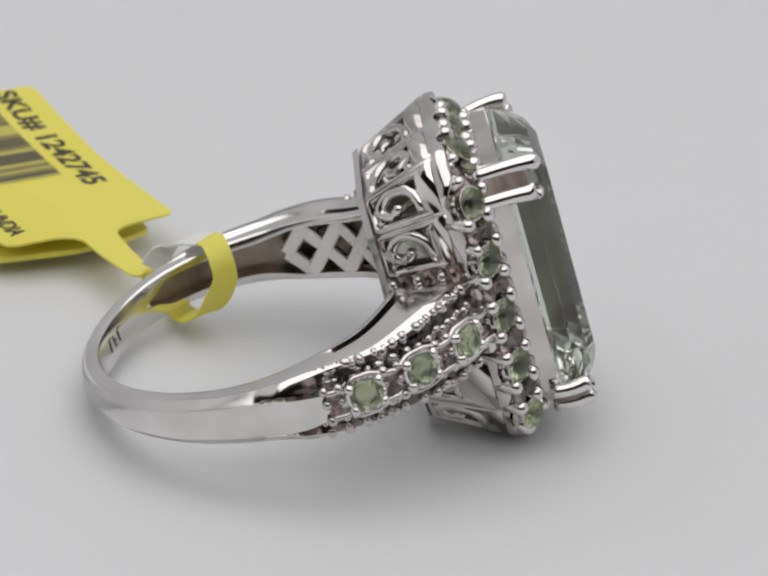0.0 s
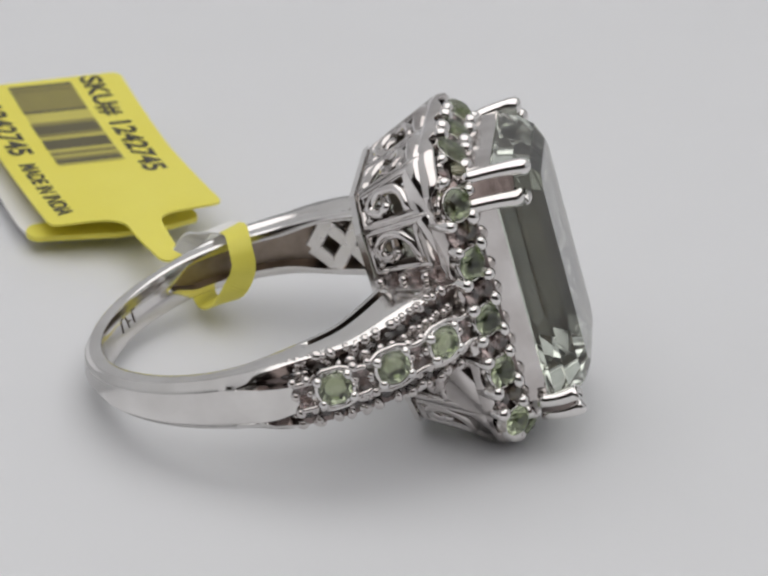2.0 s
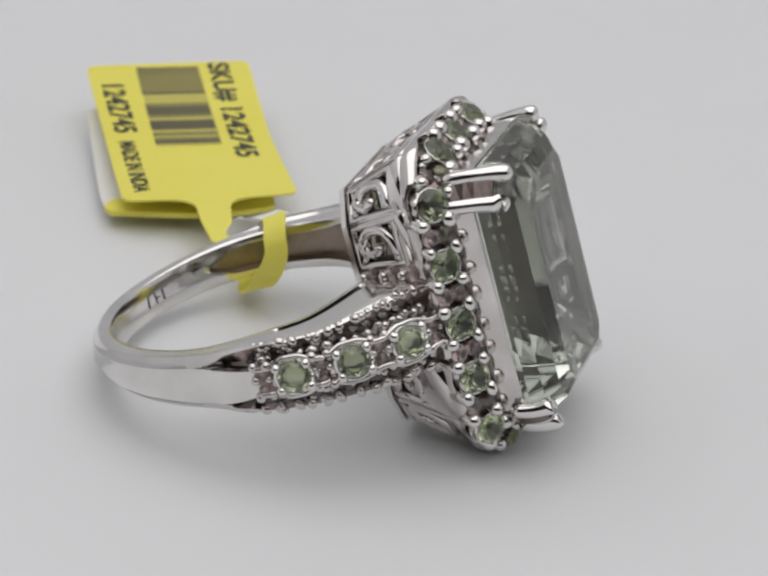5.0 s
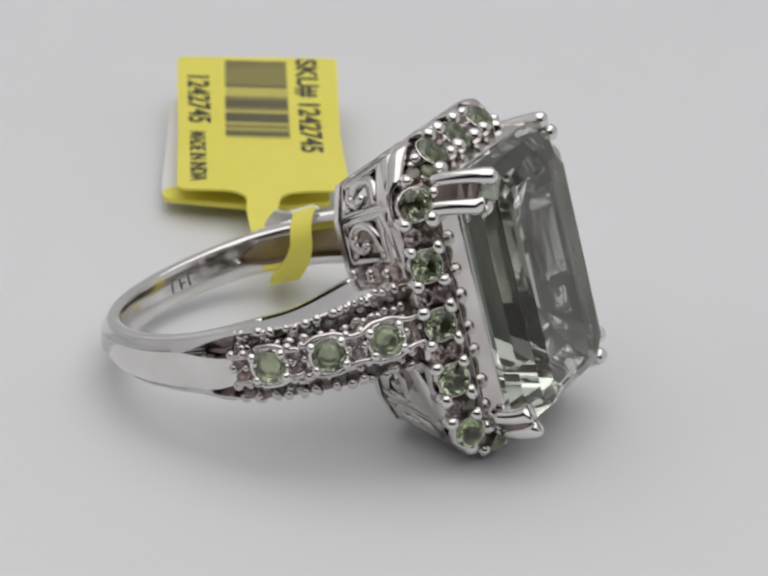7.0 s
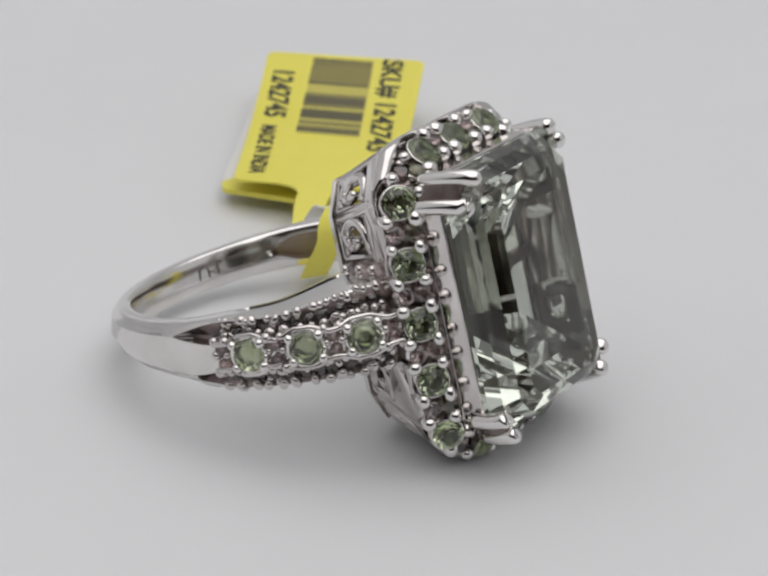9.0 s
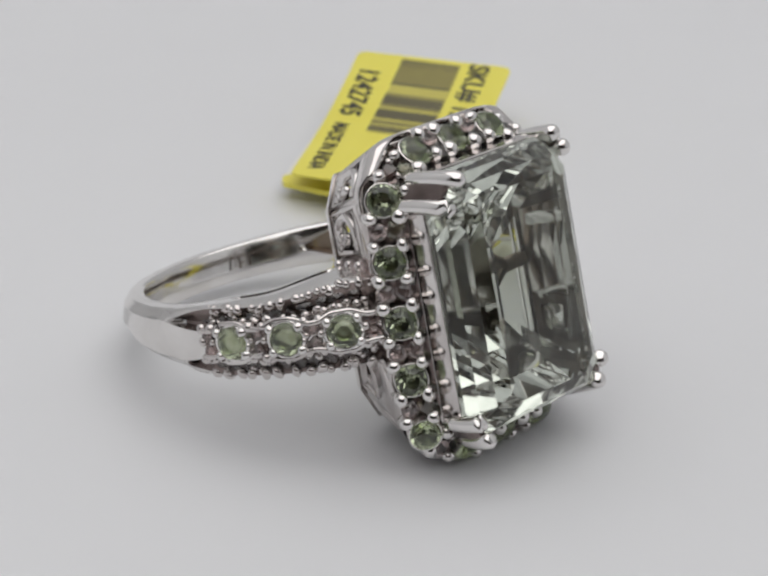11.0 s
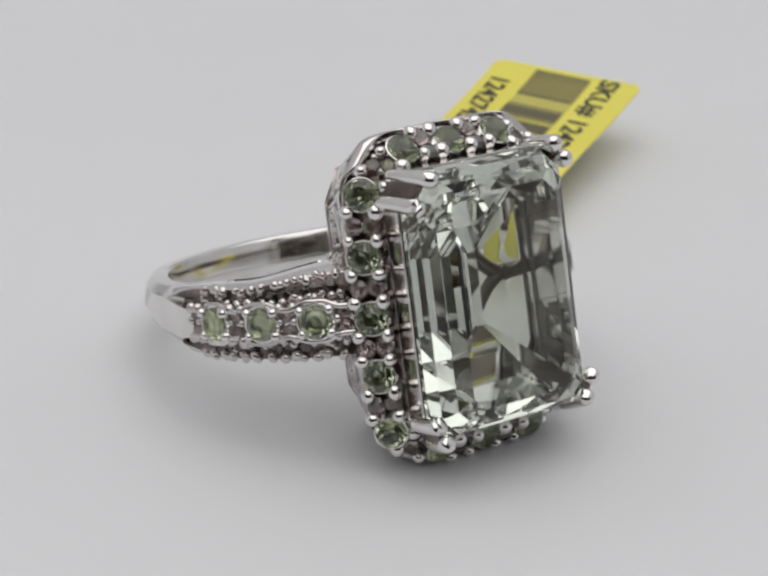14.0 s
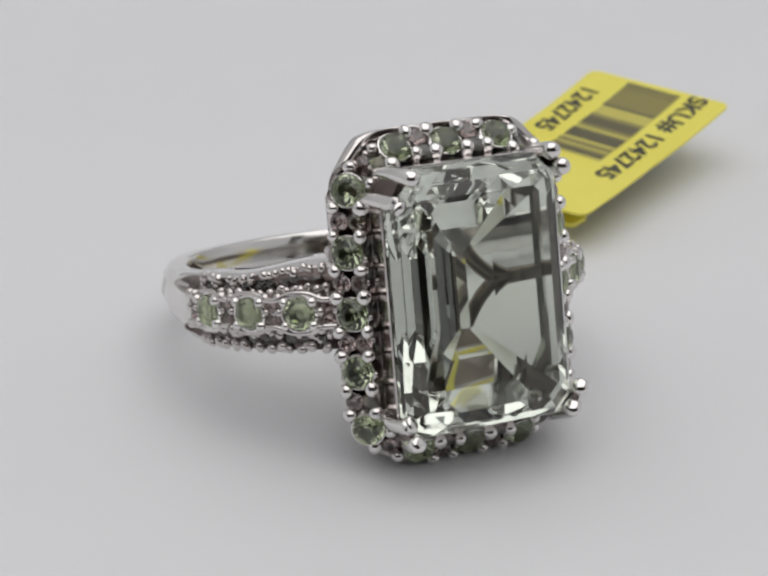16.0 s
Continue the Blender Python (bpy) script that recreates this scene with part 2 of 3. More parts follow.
    for x, y in spots:
        n = outward(x, y)
        cup = part_of("gem_cup", cup_me, SILVER, ring, "bright silver cup under a stone", smooth=True)
        cup.matrix_local = metric(frame_to(Vector((x, y, HALO_Z)) + n * 0.2, n))
        ob = part_of("halo_gem", me, GREEN, ring, "round green stone")
        ob.matrix_local = metric(frame_to(Vector((x, y, HALO_Z + 0.0)) + n * 0.2, n) @ Matrix.Rotation(random.random(), 4, "Z"))
    # a row of tiny accents between the green stones and the collar
    inner_me, knob_me = brilliant(0.47), stem_bead("knob", 0.25, 0.6)
    path = run(octagon(5.48, 7.5, 1.35, 1.35, HALO_Z + 0.38, OC), 20)
    lengths = [(path[k] - path[k - 1]).length for k in range(len(path))]
    total, nxt, count = 0.0, 0.0, 0
    for k, p in enumerate(path):
        total += lengths[k]
        if total < nxt:
            continue
        nxt += 0.74
        count += 1
        n = (outward(p.x, p.y) - Vector((0, 0, 0.3))).normalized()
        ob = part_of("accent_gem", inner_me, (ROSE, GREEN, ROSE, GREEN, GREEN)[count % 5], ring, "tiny smoky accent stone") if count % 2 else part_of("bead", knob_me, CAST, ring, smooth=True)
        ob.matrix_local = metric(frame_to(p + n * (random.uniform(0.0, 0.1) if count % 2 else random.uniform(-0.16, -0.04)), n) @ Matrix.Rotation(random.random(), 4, "Z"))
    # beads round each stone, and small accents in the gaps
    bead_me, small_me = stem_bead("bead", 0.38, 1.2), stem_bead("small_bead", 0.27, 1.0)
    accent_me = brilliant(0.5)
    order = sorted(spots, key=lambda s: math.atan2(s[1] - OY, s[0]))
    for k, (x0, y0) in enumerate(order):
        x1, y1 = order[(k + 1) % len(order)]
        a, b = Vector((x0, y0, HALO_Z)), Vector((x1, y1, HALO_Z))
        d = b - a
        gap = d.length
        d.normalize()
        mid = (a + b) / 2
        n = outward(mid.x, mid.y)
        side = d.cross(n).normalized()
        for end in (-1, 1):
            for s in (-1, 1):
                outer = (side * s).dot(Vector((mid.x, mid.y - OY, 0))) > 0
                p = mid + d * end * max(0.36, gap / 2 - 0.9) + side * s * ((0.76 if outer else 0.68) + random.uniform(-0.05, 0.05)) + n * (random.uniform(0.18, 0.28) if outer else random.uniform(0.28, 0.4))
                ob = part_of("bead", bead_me, SILVER, ring, smooth=True)
                ob.matrix_local = metric(frame_to(p, n + Vector((random.uniform(-0.15, 0.15), random.uniform(-0.15, 0.15), 0))) @ Matrix.Diagonal((random.uniform(0.9, 1.25), random.uniform(0.9, 1.25), 1, 1)))
        for u, s in () if gap < 3.4 else ((-0.42, -0.8), (0.42, -0.8), (-0.42, 0.8), (0.42, 0.8), (0, 0)):
            ob = part_of("bead", small_me, CAST, ring, smooth=True)
            ob.matrix_local = metric(frame_to(mid + d * u + side * s + n * random.uniform(0.0, 0.15), n))
        for s in (-1, 1):
            p = mid + side * s * 0.46 + n * 0.12
            ob = part_of("accent_gem", accent_me, ROSE, ring, "tiny smoky accent stone")
            ob.matrix_local = metric(frame_to(p, n) @ Matrix.Rotation(random.random(), 4, "Z"))


def build_claws():
    """Two claws at each corner that bend in over the stone, with a low web between their feet."""
    ends = {(-1, 1): ((4.61, 5.68, 0.3), (3.86, 7.07, 0.55)), (1, 1): ((5.12, 6.68, -0.1), (4.74, 7.5, -0.25)),
            (-1, -1): ((5.0, 5.45, 0.2), (4.75, 6.45, 0.2)), (1, -1): ((5.1, 5.05, 0.0), (4.59, 6.05, 0.1))}
    for (sx, sy), tips in ends.items():
        paths = []
        for tip, foot in zip(tips, ((5.42, 5.8), (4.5, 7.0))):
            f = Vector((sx * foot[0], sy * foot[1] + OY, HALO_Z + (0.3 if sy > 0 else 1.4)))
            e = Vector((sx * tip[0], sy * tip[1], tip[2]))
            c = f.lerp(e, 0.58) + Vector((sx * 0.3, sy * 0.3, 0.15))
            pts = [f * (1 - u) ** 2 + c * 2 * u * (1 - u) + e * u * u for u in (0, 0.15, 0.3, 0.45, 0.6, 0.72, 0.82, 0.9, 0.95, 0.98, 1.0)]
            paths.append(pts)
            bm = bmesh.new()
            tube(bm, pts, [0.42, 0.41, 0.41, 0.42, 0.44, 0.47, 0.49, 0.46, 0.37, 0.25, 0.09], 16)
            part("claw", bm, SILVER, ring, smooth=True)
        # web in the recess between two claws, coloured dark for its shade
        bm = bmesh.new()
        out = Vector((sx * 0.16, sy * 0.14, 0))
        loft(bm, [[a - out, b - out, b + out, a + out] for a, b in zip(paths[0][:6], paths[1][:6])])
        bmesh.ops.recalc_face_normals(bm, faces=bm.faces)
        part("claw_web", bm, GROUND, ring, "web between two claws, recess shade put into its colour")


def panel(bm, quad, border, thick, head=0.0):
    """A frame along a quad's edges: its opening goes through."""
    q = [Vector(p) for p in quad]
    c = sum(q, Vector()) / 4
    nrm = (q[1] - q[0]).cross(q[3] - q[0]).normalized()
    inner = []
    for i in range(4):
        d0 = (q[(i + 1) % 4] - q[i]).normalized()
        d1 = (q[i - 1] - q[i]).normalized()
        s = max(0.35, abs(d0.cross(d1).length))
        inner.append(q[i] + (d0 + d1) * border / s)
    for i, j in ((2, 1), (3, 0)):
        inner[i] = inner[i].lerp(inner[j], head)
    ring_a, ring_b = q, inner
    va = [bm.verts.new(p) for p in ring_a]
    vb = [bm.verts.new(p) for p in ring_b]
    vc = [bm.verts.new(p - nrm * thick) for p in ring_b]
    vd = [bm.verts.new(p - nrm * thick) for p in ring_a]
    for a, b in ((va, vb), (vb, vc), (vc, vd), (vd, va)):
        for i in range(4):
            j = (i + 1) % 4
            bm.faces.new((a[i], a[j], b[j], b[i]))
    return inner, c, nrm


def scroll(bm, inner, nrm, flip):
    """A curl of wire lying in the opening."""
    a, b, c, d = inner if not flip else (inner[3], inner[2], inner[1], inner[0])
    def at(u, v):
        return a.lerp(b, u).lerp(d.lerp(c, u), v) - nrm * 0.22
    pts = [at(0.97, 0.0), at(0.7, 0.03), at(0.42, 0.1), at(0.2, 0.24), at(0.09, 0.42)]
    for k in range(10):
        ang = math.pi - k * 0.5
        rr = 1 - k / 16
        pts.append(at(0.5 + rr * 0.42 * math.cos(ang), 0.62 + rr * 0.34 * math.sin(ang)))
    tube(bm, pts, 0.32, 8)
    leaf = [at(0.97, 0.98), at(0.8, 0.86), at(0.62, 0.93), at(0.42, 0.98), at(0.24, 0.93)]
    tube(bm, leaf, [0.26, 0.24, 0.2, 0.22, 0.12], 8)


BASE_Z = -8.9


def build_basket():
    """The openwork gallery under the halo: framed panels with scrolls, and a rim below."""
    top = octagon(6.42, 8.63, 1.8, 2.55, HALO_Z - 1.25, OF)
    row_me, knob_me = brilliant(0.44), stem_bead("knob", 0.3, 0.5)
    low = octagon(4.65, 6.75, 1.0, 1.8, BASE_Z, OY + 0.4)
    for i in range(8):
        j = (i + 1) % 8
        bays = {0: 3, 4: 3, 2: 2, 6: 2}.get(i, 1)
        cuts = {3: [0, 0.26, 0.74, 1], 2: [0, 0.5, 1], 1: [0, 1]}[bays]
        for n, (u, v) in enumerate(zip(cuts, cuts[1:])):
            quad = [low[i].lerp(low[j], u), low[i].lerp(low[j], v), top[i].lerp(top[j], v), top[i].lerp(top[j], u)]
            bm = bmesh.new()
            if bays == 3 and n == 1:
                nrm = (quad[1] - quad[0]).cross(quad[3] - quad[0]).normalized()
                loft(bm, [[q - nrm * 0.5 for q in quad], quad])
                part("gallery_panel", bm, CAST, ring, "plain plate behind the band's shoulder")
                # the upper side row of the shoulder runs on over the plate
                ends = ((quad[1], quad[2]), (quad[0], quad[3])) if i == 0 else ((quad[0], quad[3]), (quad[1], quad[2]))
                for k in range(6):
                    for m, y in enumerate((0.06, 0.2, 0.34)):
                        p = ends[0][0].lerp(ends[1][0], y).lerp(ends[0][1].lerp(ends[1][1], y), 0.08 + 0.16 * k + 0.05 * (m % 2)) + nrm * random.uniform(0.05, 0.16)
                        if (k + m) % 2:
                            ob = part_of("accent_gem", row_me, ROSE, ring, "tiny smoky accent stone")
                        else:
                            ob = part_of("bead", knob_me, CAST, ring, smooth=True)
                        ob.matrix_local = metric(frame_to(p, nrm) @ Matrix.Rotation(random.random(), 4, "Z"))
                continue
            head = 0.5 if (i, n) in ((4, 2), (0, 0)) else 0.27
            inner, c, nrm = panel(bm, quad, 0.4, 0.5, head)
            bmesh.ops.recalc_face_normals(bm, faces=bm.faces)
            bmesh.ops.bevel(bm, geom=bm.edges[:], offset=0.1, segments=2, affect="EDGES", clamp_overlap=True)
            pnl = part("gallery_panel", bm, CAST, ring, smooth=True)
            # lining added behind the panel, dark to paint in the gallery's inner shade
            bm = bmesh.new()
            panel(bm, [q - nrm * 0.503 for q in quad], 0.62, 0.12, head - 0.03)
            part("gallery_lining", bm, DARK, pnl, "unpolished back of the panel, inner shade put into its dark colour")
            bm = bmesh.new()
            scroll(bm, inner, nrm, n == 0)
            part("scroll", bm, CAST, pnl, "curled silver wire", smooth=True)
    bm = bmesh.new()
    a, b = octagon(4.75, 6.85, 1.0, 1.8, BASE_Z, OY + 0.4), octagon(3.9, 5.9, 0.7, 1.5, BASE_Z, OY + 0.4)
    a2, b2 = octagon(4.6, 6.7, 1.0, 1.8, BASE_Z - 0.35, OY + 0.4), octagon(3.9, 5.9, 0.7, 1.5, BASE_Z - 0.35, OY + 0.4)
    loft(bm, [a, b, b2, a2, a], caps=False)
    bmesh.ops.remove_doubles(bm, verts=bm.verts, dist=0.001)
    bmesh.ops.recalc_face_normals(bm, faces=bm.faces)
    part("gallery_rim", bm, SILVER, ring)
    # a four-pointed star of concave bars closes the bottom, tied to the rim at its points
    # the bars' brown includes the shade they lie in below the stone
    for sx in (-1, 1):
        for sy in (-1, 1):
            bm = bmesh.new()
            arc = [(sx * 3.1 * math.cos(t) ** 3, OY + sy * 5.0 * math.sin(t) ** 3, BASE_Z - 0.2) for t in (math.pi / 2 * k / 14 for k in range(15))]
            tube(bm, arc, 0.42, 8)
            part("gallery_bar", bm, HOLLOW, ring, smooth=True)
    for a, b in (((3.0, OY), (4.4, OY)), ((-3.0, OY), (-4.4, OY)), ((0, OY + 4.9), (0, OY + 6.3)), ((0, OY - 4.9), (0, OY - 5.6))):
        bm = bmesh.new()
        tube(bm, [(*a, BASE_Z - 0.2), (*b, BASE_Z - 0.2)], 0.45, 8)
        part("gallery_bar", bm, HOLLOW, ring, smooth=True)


def eased(table, ang, reach=7.0):
    """A table's value at ang, its corners rounded off."""
    total = 0.0
    for k in range(-4, 5):
        a = min(table[-1][0], max(table[0][0], abs(ang + k * reach / 4)))
        for (a0, v0), (a1, v1) in zip(table, table[1:]):
            if a <= a1:
                total += v0 + (v1 - v0) * (a - a0) / (a1 - a0)
                break
    return total / 9


def outer_radius(ang):
    """Distance of the shank's outside from the hoop's middle; ang: degrees from the back, 0 to 153."""
    return eased(((0, 10.42), (25, 10.5), (55, 10.85), (80, 11.2), (95, 11.5), (105, 12.0), (116, 12.55), (130, 13.25), (143, 13.9), (153, 14.1)), ang, 5.0)


def half_width(ang):
    """Half of the band's width: narrow at the back, wide from the shoulders on."""
    return eased(((0, 1.1), (30, 1.15), (57, 1.27), (85, 1.5), (97, 1.75), (110, 2.05), (153, 2.15)), ang, 10.0)


def flare(ang):
    """The upper side of each shoulder widens towards the gallery."""
    return 1 + 0.28 * smoothstep(120, 146, ang)


def hoop_point(ang, r, y, side):
    a = radians(ang)
    return Vector((side * r * math.sin(a), y + 0.58 - 0.5 * smoothstep(45, 110, ang), HOOP_Z - r * math.cos(a)))


ANG_END = 153.0


def build_shank():
    """The band: domed outside, hollowed inside towards the shoulders, with grooves beside the stone rows."""
    rings = []
    for k in range(-96, 97):
        ang = abs(k) * ANG_END / 96
        side = 1 if k >= 0 else -1
        ro, w = outer_radius(ang), half_width(ang)
        rin = R_IN - 0.3 * (1 - smoothstep(15, 75, ang))
        hollow = smoothstep(43.5, 47, ang) * 0.75 * (1.0 + smoothstep(85, 120, ang) * 1.2)
        hw = w * (0.05 + 0.5 * smoothstep(43.5, 55, ang) + 0.17 * smoothstep(85, 103, ang))
        step, low_step = smoothstep(90, 99, ang), smoothstep(95, 103, ang)
        leaf, low_leaf = smoothstep(87, 107, ang), smoothstep(93, 109, ang)
        slit = 0.7 * smoothstep(112, 124, ang) * (1 - smoothstep(137, 145, ang))
        thin = min(1, (ro - rin) * 0.52)
        h = [rin + v * thin for v in (0.12, 0.4, 0.45, 0.85, 0.95, 1.05)]
        prof = [(-w + 0.12, rin), (-hw - 0.12, rin), (-hw, rin + hollow), (0, rin + hollow), (hw, rin + hollow), (hw + 0.12, rin), (w - 0.12, rin),
                (w, h[0]), (w, h[1]), (w - slit, h[2]), (w - slit, h[3]), (w, h[4])]
        def flank(sign, st, lf):
            """One outer flank of the band from its edge to its crest: a pointed groove opens in it for the side row."""
            fade = 1 - st
            bulge = 0.6 if sign > 0 else 0.85
            edge = max(rin + 1.1 * thin, ro - 0.45 - (0.3 if sign > 0 else 0.6) * smoothstep(95, 110, ang))
            edge += fade * (max(rin + 0.35, ro - bulge * 0.87 - 0.09) - edge)
            rim, floor, wall_y, top = 0.66 + 0.27 * lf, 0.655 - 0.105 * lf, 0.645 - 0.225 * lf, 0.635 - 0.275 * lf
            bow = bulge * fade
            crest = ro - 0.35 * lf
            low = ro - 0.95 * st
            return [(sign * w, max(h[5], rin + (edge - rin) * 0.7)), (sign * w * 0.93, edge + 0.09),
                    (sign * w * (rim - 0.012), min(edge + 0.12 + 0.6 * fade, ro - bow * rim ** 2)), (sign * w * floor, low - bow * 0.4), (sign * w * wall_y, low - bow * 0.38 + 0.05 * st),
                    (sign * w * top, crest - bow * top ** 2)]
        prof += flank(1, step, leaf) + [(0, ro - 0.35 * leaf)] + flank(-1, low_step, low_leaf)[::-1]
        prof += [(-w, h[4]), (-w + slit, h[3]), (-w + slit, h[2]), (-w, h[1]), (-w, h[0])]
        lean = (0.26 + 0.16 * side) * smoothstep(45, 75, ang) * (1 - smoothstep(106, 125, ang))
        rings.append([hoop_point(ang, r, y * (flare(ang) if y > 0 else 0.93 + 0.07 * smoothstep(85, 108, ang)) + lean * smoothstep(0.3 * w, 0.9 * w, y) * smoothstep(0.3, 0.75, (r - rin) / (ro - rin)), side) for y, r in prof])
    bm = bmesh.new()
    loft(bm, rings)
    bmesh.ops.recalc_face_normals(bm, faces=bm.faces)
    shank = part("shank", bm, WORN, ring, "plain polished silver band", smooth=True)
    shank.data.materials.append(DARK)
    shank.data.materials.append(GROUND)
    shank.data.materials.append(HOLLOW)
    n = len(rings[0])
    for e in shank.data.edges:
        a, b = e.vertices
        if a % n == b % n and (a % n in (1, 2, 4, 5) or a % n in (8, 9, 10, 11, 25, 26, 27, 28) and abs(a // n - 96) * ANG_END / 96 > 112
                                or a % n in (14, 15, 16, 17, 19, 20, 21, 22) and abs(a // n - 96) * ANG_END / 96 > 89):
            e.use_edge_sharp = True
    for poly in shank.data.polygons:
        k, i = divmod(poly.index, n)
        # faces of the inner hollow: brown, with the recess's shade painted in
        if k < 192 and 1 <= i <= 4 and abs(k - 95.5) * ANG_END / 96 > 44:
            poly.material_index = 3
        # groove floors of the side rows get the painted recess shade
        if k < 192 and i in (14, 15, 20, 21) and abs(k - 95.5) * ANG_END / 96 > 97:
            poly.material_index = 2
        # faces inside the slits are coloured dark as their shade
        if k < 192 and i in (8, 9, 10, 25, 26, 27) and 114 < abs(k - 95.5) * ANG_END / 96 < 144:
            poly.material_index = 1


def shoulder_frame(ang, y, side, lift):
    r = outer_radius(ang)
    o = hoop_point(ang, r + lift, y, side)
    d = hoop_point(ang + 1, outer_radius(ang + 1), y, side) - hoop_point(ang - 1, outer_radius(ang - 1), y, side)
    nrm = Vector((0, 1, 0)).cross(d)
    mid = o - Vector((0, 0, HOOP_Z))
    if nrm.dot(mid) < 0:
        nrm = -nrm
    return o, nrm.normalized(), d.normalized()


def build_shoulders():
    """Three rows of stones on each shoulder: large green ones in the middle, tiny ones beside."""
    big, tiny, spare = brilliant(0.87), brilliant(0.42), brilliant(0.36)
    bead_me = stem_bead("small_bead", 0.28, 0.5)
    for side in (-1, 1):
        for ang in (115.5, 129.5, 142.5):
            o, nrm, d = shoulder_frame(ang, 0.15, side, 0.08)
            ob = part_of("shoulder_gem", big, GREEN, ring, "round green stone")
            ob.matrix_local = metric(frame_to(o, nrm) @ Matrix.Rotation(random.random(), 4, "Z"))
            bm = bmesh.new()
            m = frame_to(o - nrm * 0.18, nrm)
            tube(bm, [m @ Vector((0.96 * math.cos(q), 0.96 * math.sin(q), 0)) for q in (2 * math.pi * i / 24 for i in range(25))], 0.15, 8)
            part("bezel", bm, SILVER, ring, smooth=True)
            for a in (-1, 1):
                for b in (-1, 1):
                    bm = bmesh.new()
                    p = o + d * a * 0.86 + Vector((0, b * 0.62, 0))
                    tube(bm, [p - nrm * 0.9, p - nrm * 0.1, p + nrm * 0.22 - d * a * 0.18], [0.3, 0.29, 0.22], 8)
                    part("prong", bm, SILVER, ring, smooth=True)
        for ang in (108.0, 122.5, 136.0, 149.0):
            for y in (-0.42, 0.42):
                o, nrm, d = shoulder_frame(ang, 0.12 + y, side, -0.12)
                ob = part_of("accent_gem", spare, ROSE, ring, "tiny smoky accent stone")
                ob.matrix_local = metric(frame_to(o, nrm))
            for a in (-1, 1):
                for y in (-0.85, 0.1, 0.85):
                    o, nrm, d = shoulder_frame(ang + a * 1.7, 0.12 + y, side, -0.12 + random.uniform(-0.05, 0.08))
                    ob = part_of("bead", bead_me, CAST, ring, smooth=True)
                    ob.matrix_local = metric(frame_to(o, nrm) @ Matrix.Scale(random.uniform(0.75, 1.15), 4))
        for row in (-1, 1):
            pts = []
            for k in range(57):
                ang = 106.5 + k * 0.8
                near = min(abs(ang - g) for g in (115.5, 129.5, 142.5))
                o, nrm, d = shoulder_frame(ang, 0.15 + row * (0.72 + 0.33 * (1 - smoothstep(1.5, 6.0, near))), side, -0.12 + 0.16 * smoothstep(2.5, 5.5, near))
                pts.append(o)
            bm = bmesh.new()
            tube(bm, pts, 0.17, 8)
            part("row_edge", bm, CAST, ring, "wavy silver wire", smooth=True)
            for k in range(12):
                ang = 105.0 + k * 3.8 + random.uniform(-0.7, 0.7)
                w = half_width(ang)
                wide = flare(ang) if row > 0 else 1
                o, nrm, d = shoulder_frame(ang, row * w * 0.66 * (1.35 * wide - 0.35), side, -0.88 - 0.08 * max(0, 3 - k))
                tilt = (nrm + Vector((0, row * 0.55, 0))).normalized()
                ob = part_of("accent_gem", tiny, ROSE, ring, "tiny smoky accent stone")
                ob.matrix_local = metric(frame_to(o, tilt))
                for _ in range(2):
                    q = o + d * random.uniform(-0.7, 0.7) + Vector((0, random.uniform(-0.5, 0.5) * wide, 0)) + nrm * random.uniform(0.0, 0.2)
                    ob = part_of("bead", bead_me, CAST, ring, smooth=True)
                    ob.matrix_local = metric(frame_to(q, tilt) @ Matrix.Scale(random.uniform(0.6, 0.95), 4))
                if wide > 1.12:
                    ob = part_of("accent_gem", tiny, ROSE, ring, "tiny smoky accent stone")
                    ob.matrix_local = metric(frame_to(o + Vector((0, -0.85 * wide, 0)) + nrm * 0.2, nrm))
                    ob = part_of("bead", bead_me, CAST, ring, smooth=True)
                    ob.matrix_local = metric(frame_to(o + Vector((0, -0.45 * wide, 0)) + nrm * 0.22, nrm))
                for b in (-1, 1):
                    p = o + d * (0.46 + random.uniform(-0.26, 0.26)) + Vector((0, b * random.uniform(0.3, 0.46) * wide, 0)) + tilt * random.uniform(0.05, 0.2)
                    ob = part_of("bead", bead_me, CAST, ring, smooth=True)
                    ob.matrix_local = metric(frame_to(p, tilt) @ Matrix.Rotation(random.uniform(0, 3), 4, "Z") @ Matrix.Diagonal((random.uniform(0.8, 1.3), random.uniform(0.9, 1.5), random.uniform(0.8, 1.1), 1)))


def build_lattice():
    """Diamond-shaped bars that close the hollow inside of each shoulder."""
    for side in (-1, 1):
        for k, mid in enumerate((98.5, 113.0, 127.5, 142.0)):
            for lean in (-1, 1):
                pts = []
                for s in range(9):
                    u = s / 8 * 2 - 1 if k else s / 8
                    ang = min(152.0, mid + 7.6 * u)
                    pts.append(hoop_point(ang, R_IN + 0.16, lean * u * half_width(ang) * 0.74, side))
                bm = bmesh.new()
                rings = []
                for i, p in enumerate(pts):
                    d = (pts[min(i + 1, 8)] - pts[max(i - 1, 0)]).normalized()
                    up = Vector((0, p.y, HOOP_Z)) - p
                    up.y = 0
                    up.normalize()
                    u = d.cross(up).normalized()
                    rings.append([p + u * a + up * (b + 0.015 * lean) for a, b in ((0.45, -0.2), (0.45, 0.06), (0.36, 0.14), (-0.36, 0.14), (-0.45, 0.06), (-0.45, -0.2))])
                loft(bm, rings)
                bmesh.ops.recalc_face_normals(bm, faces=bm.faces)
                part("lattice_bar", bm, LATTICE, ring, "satin silver lattice bar")


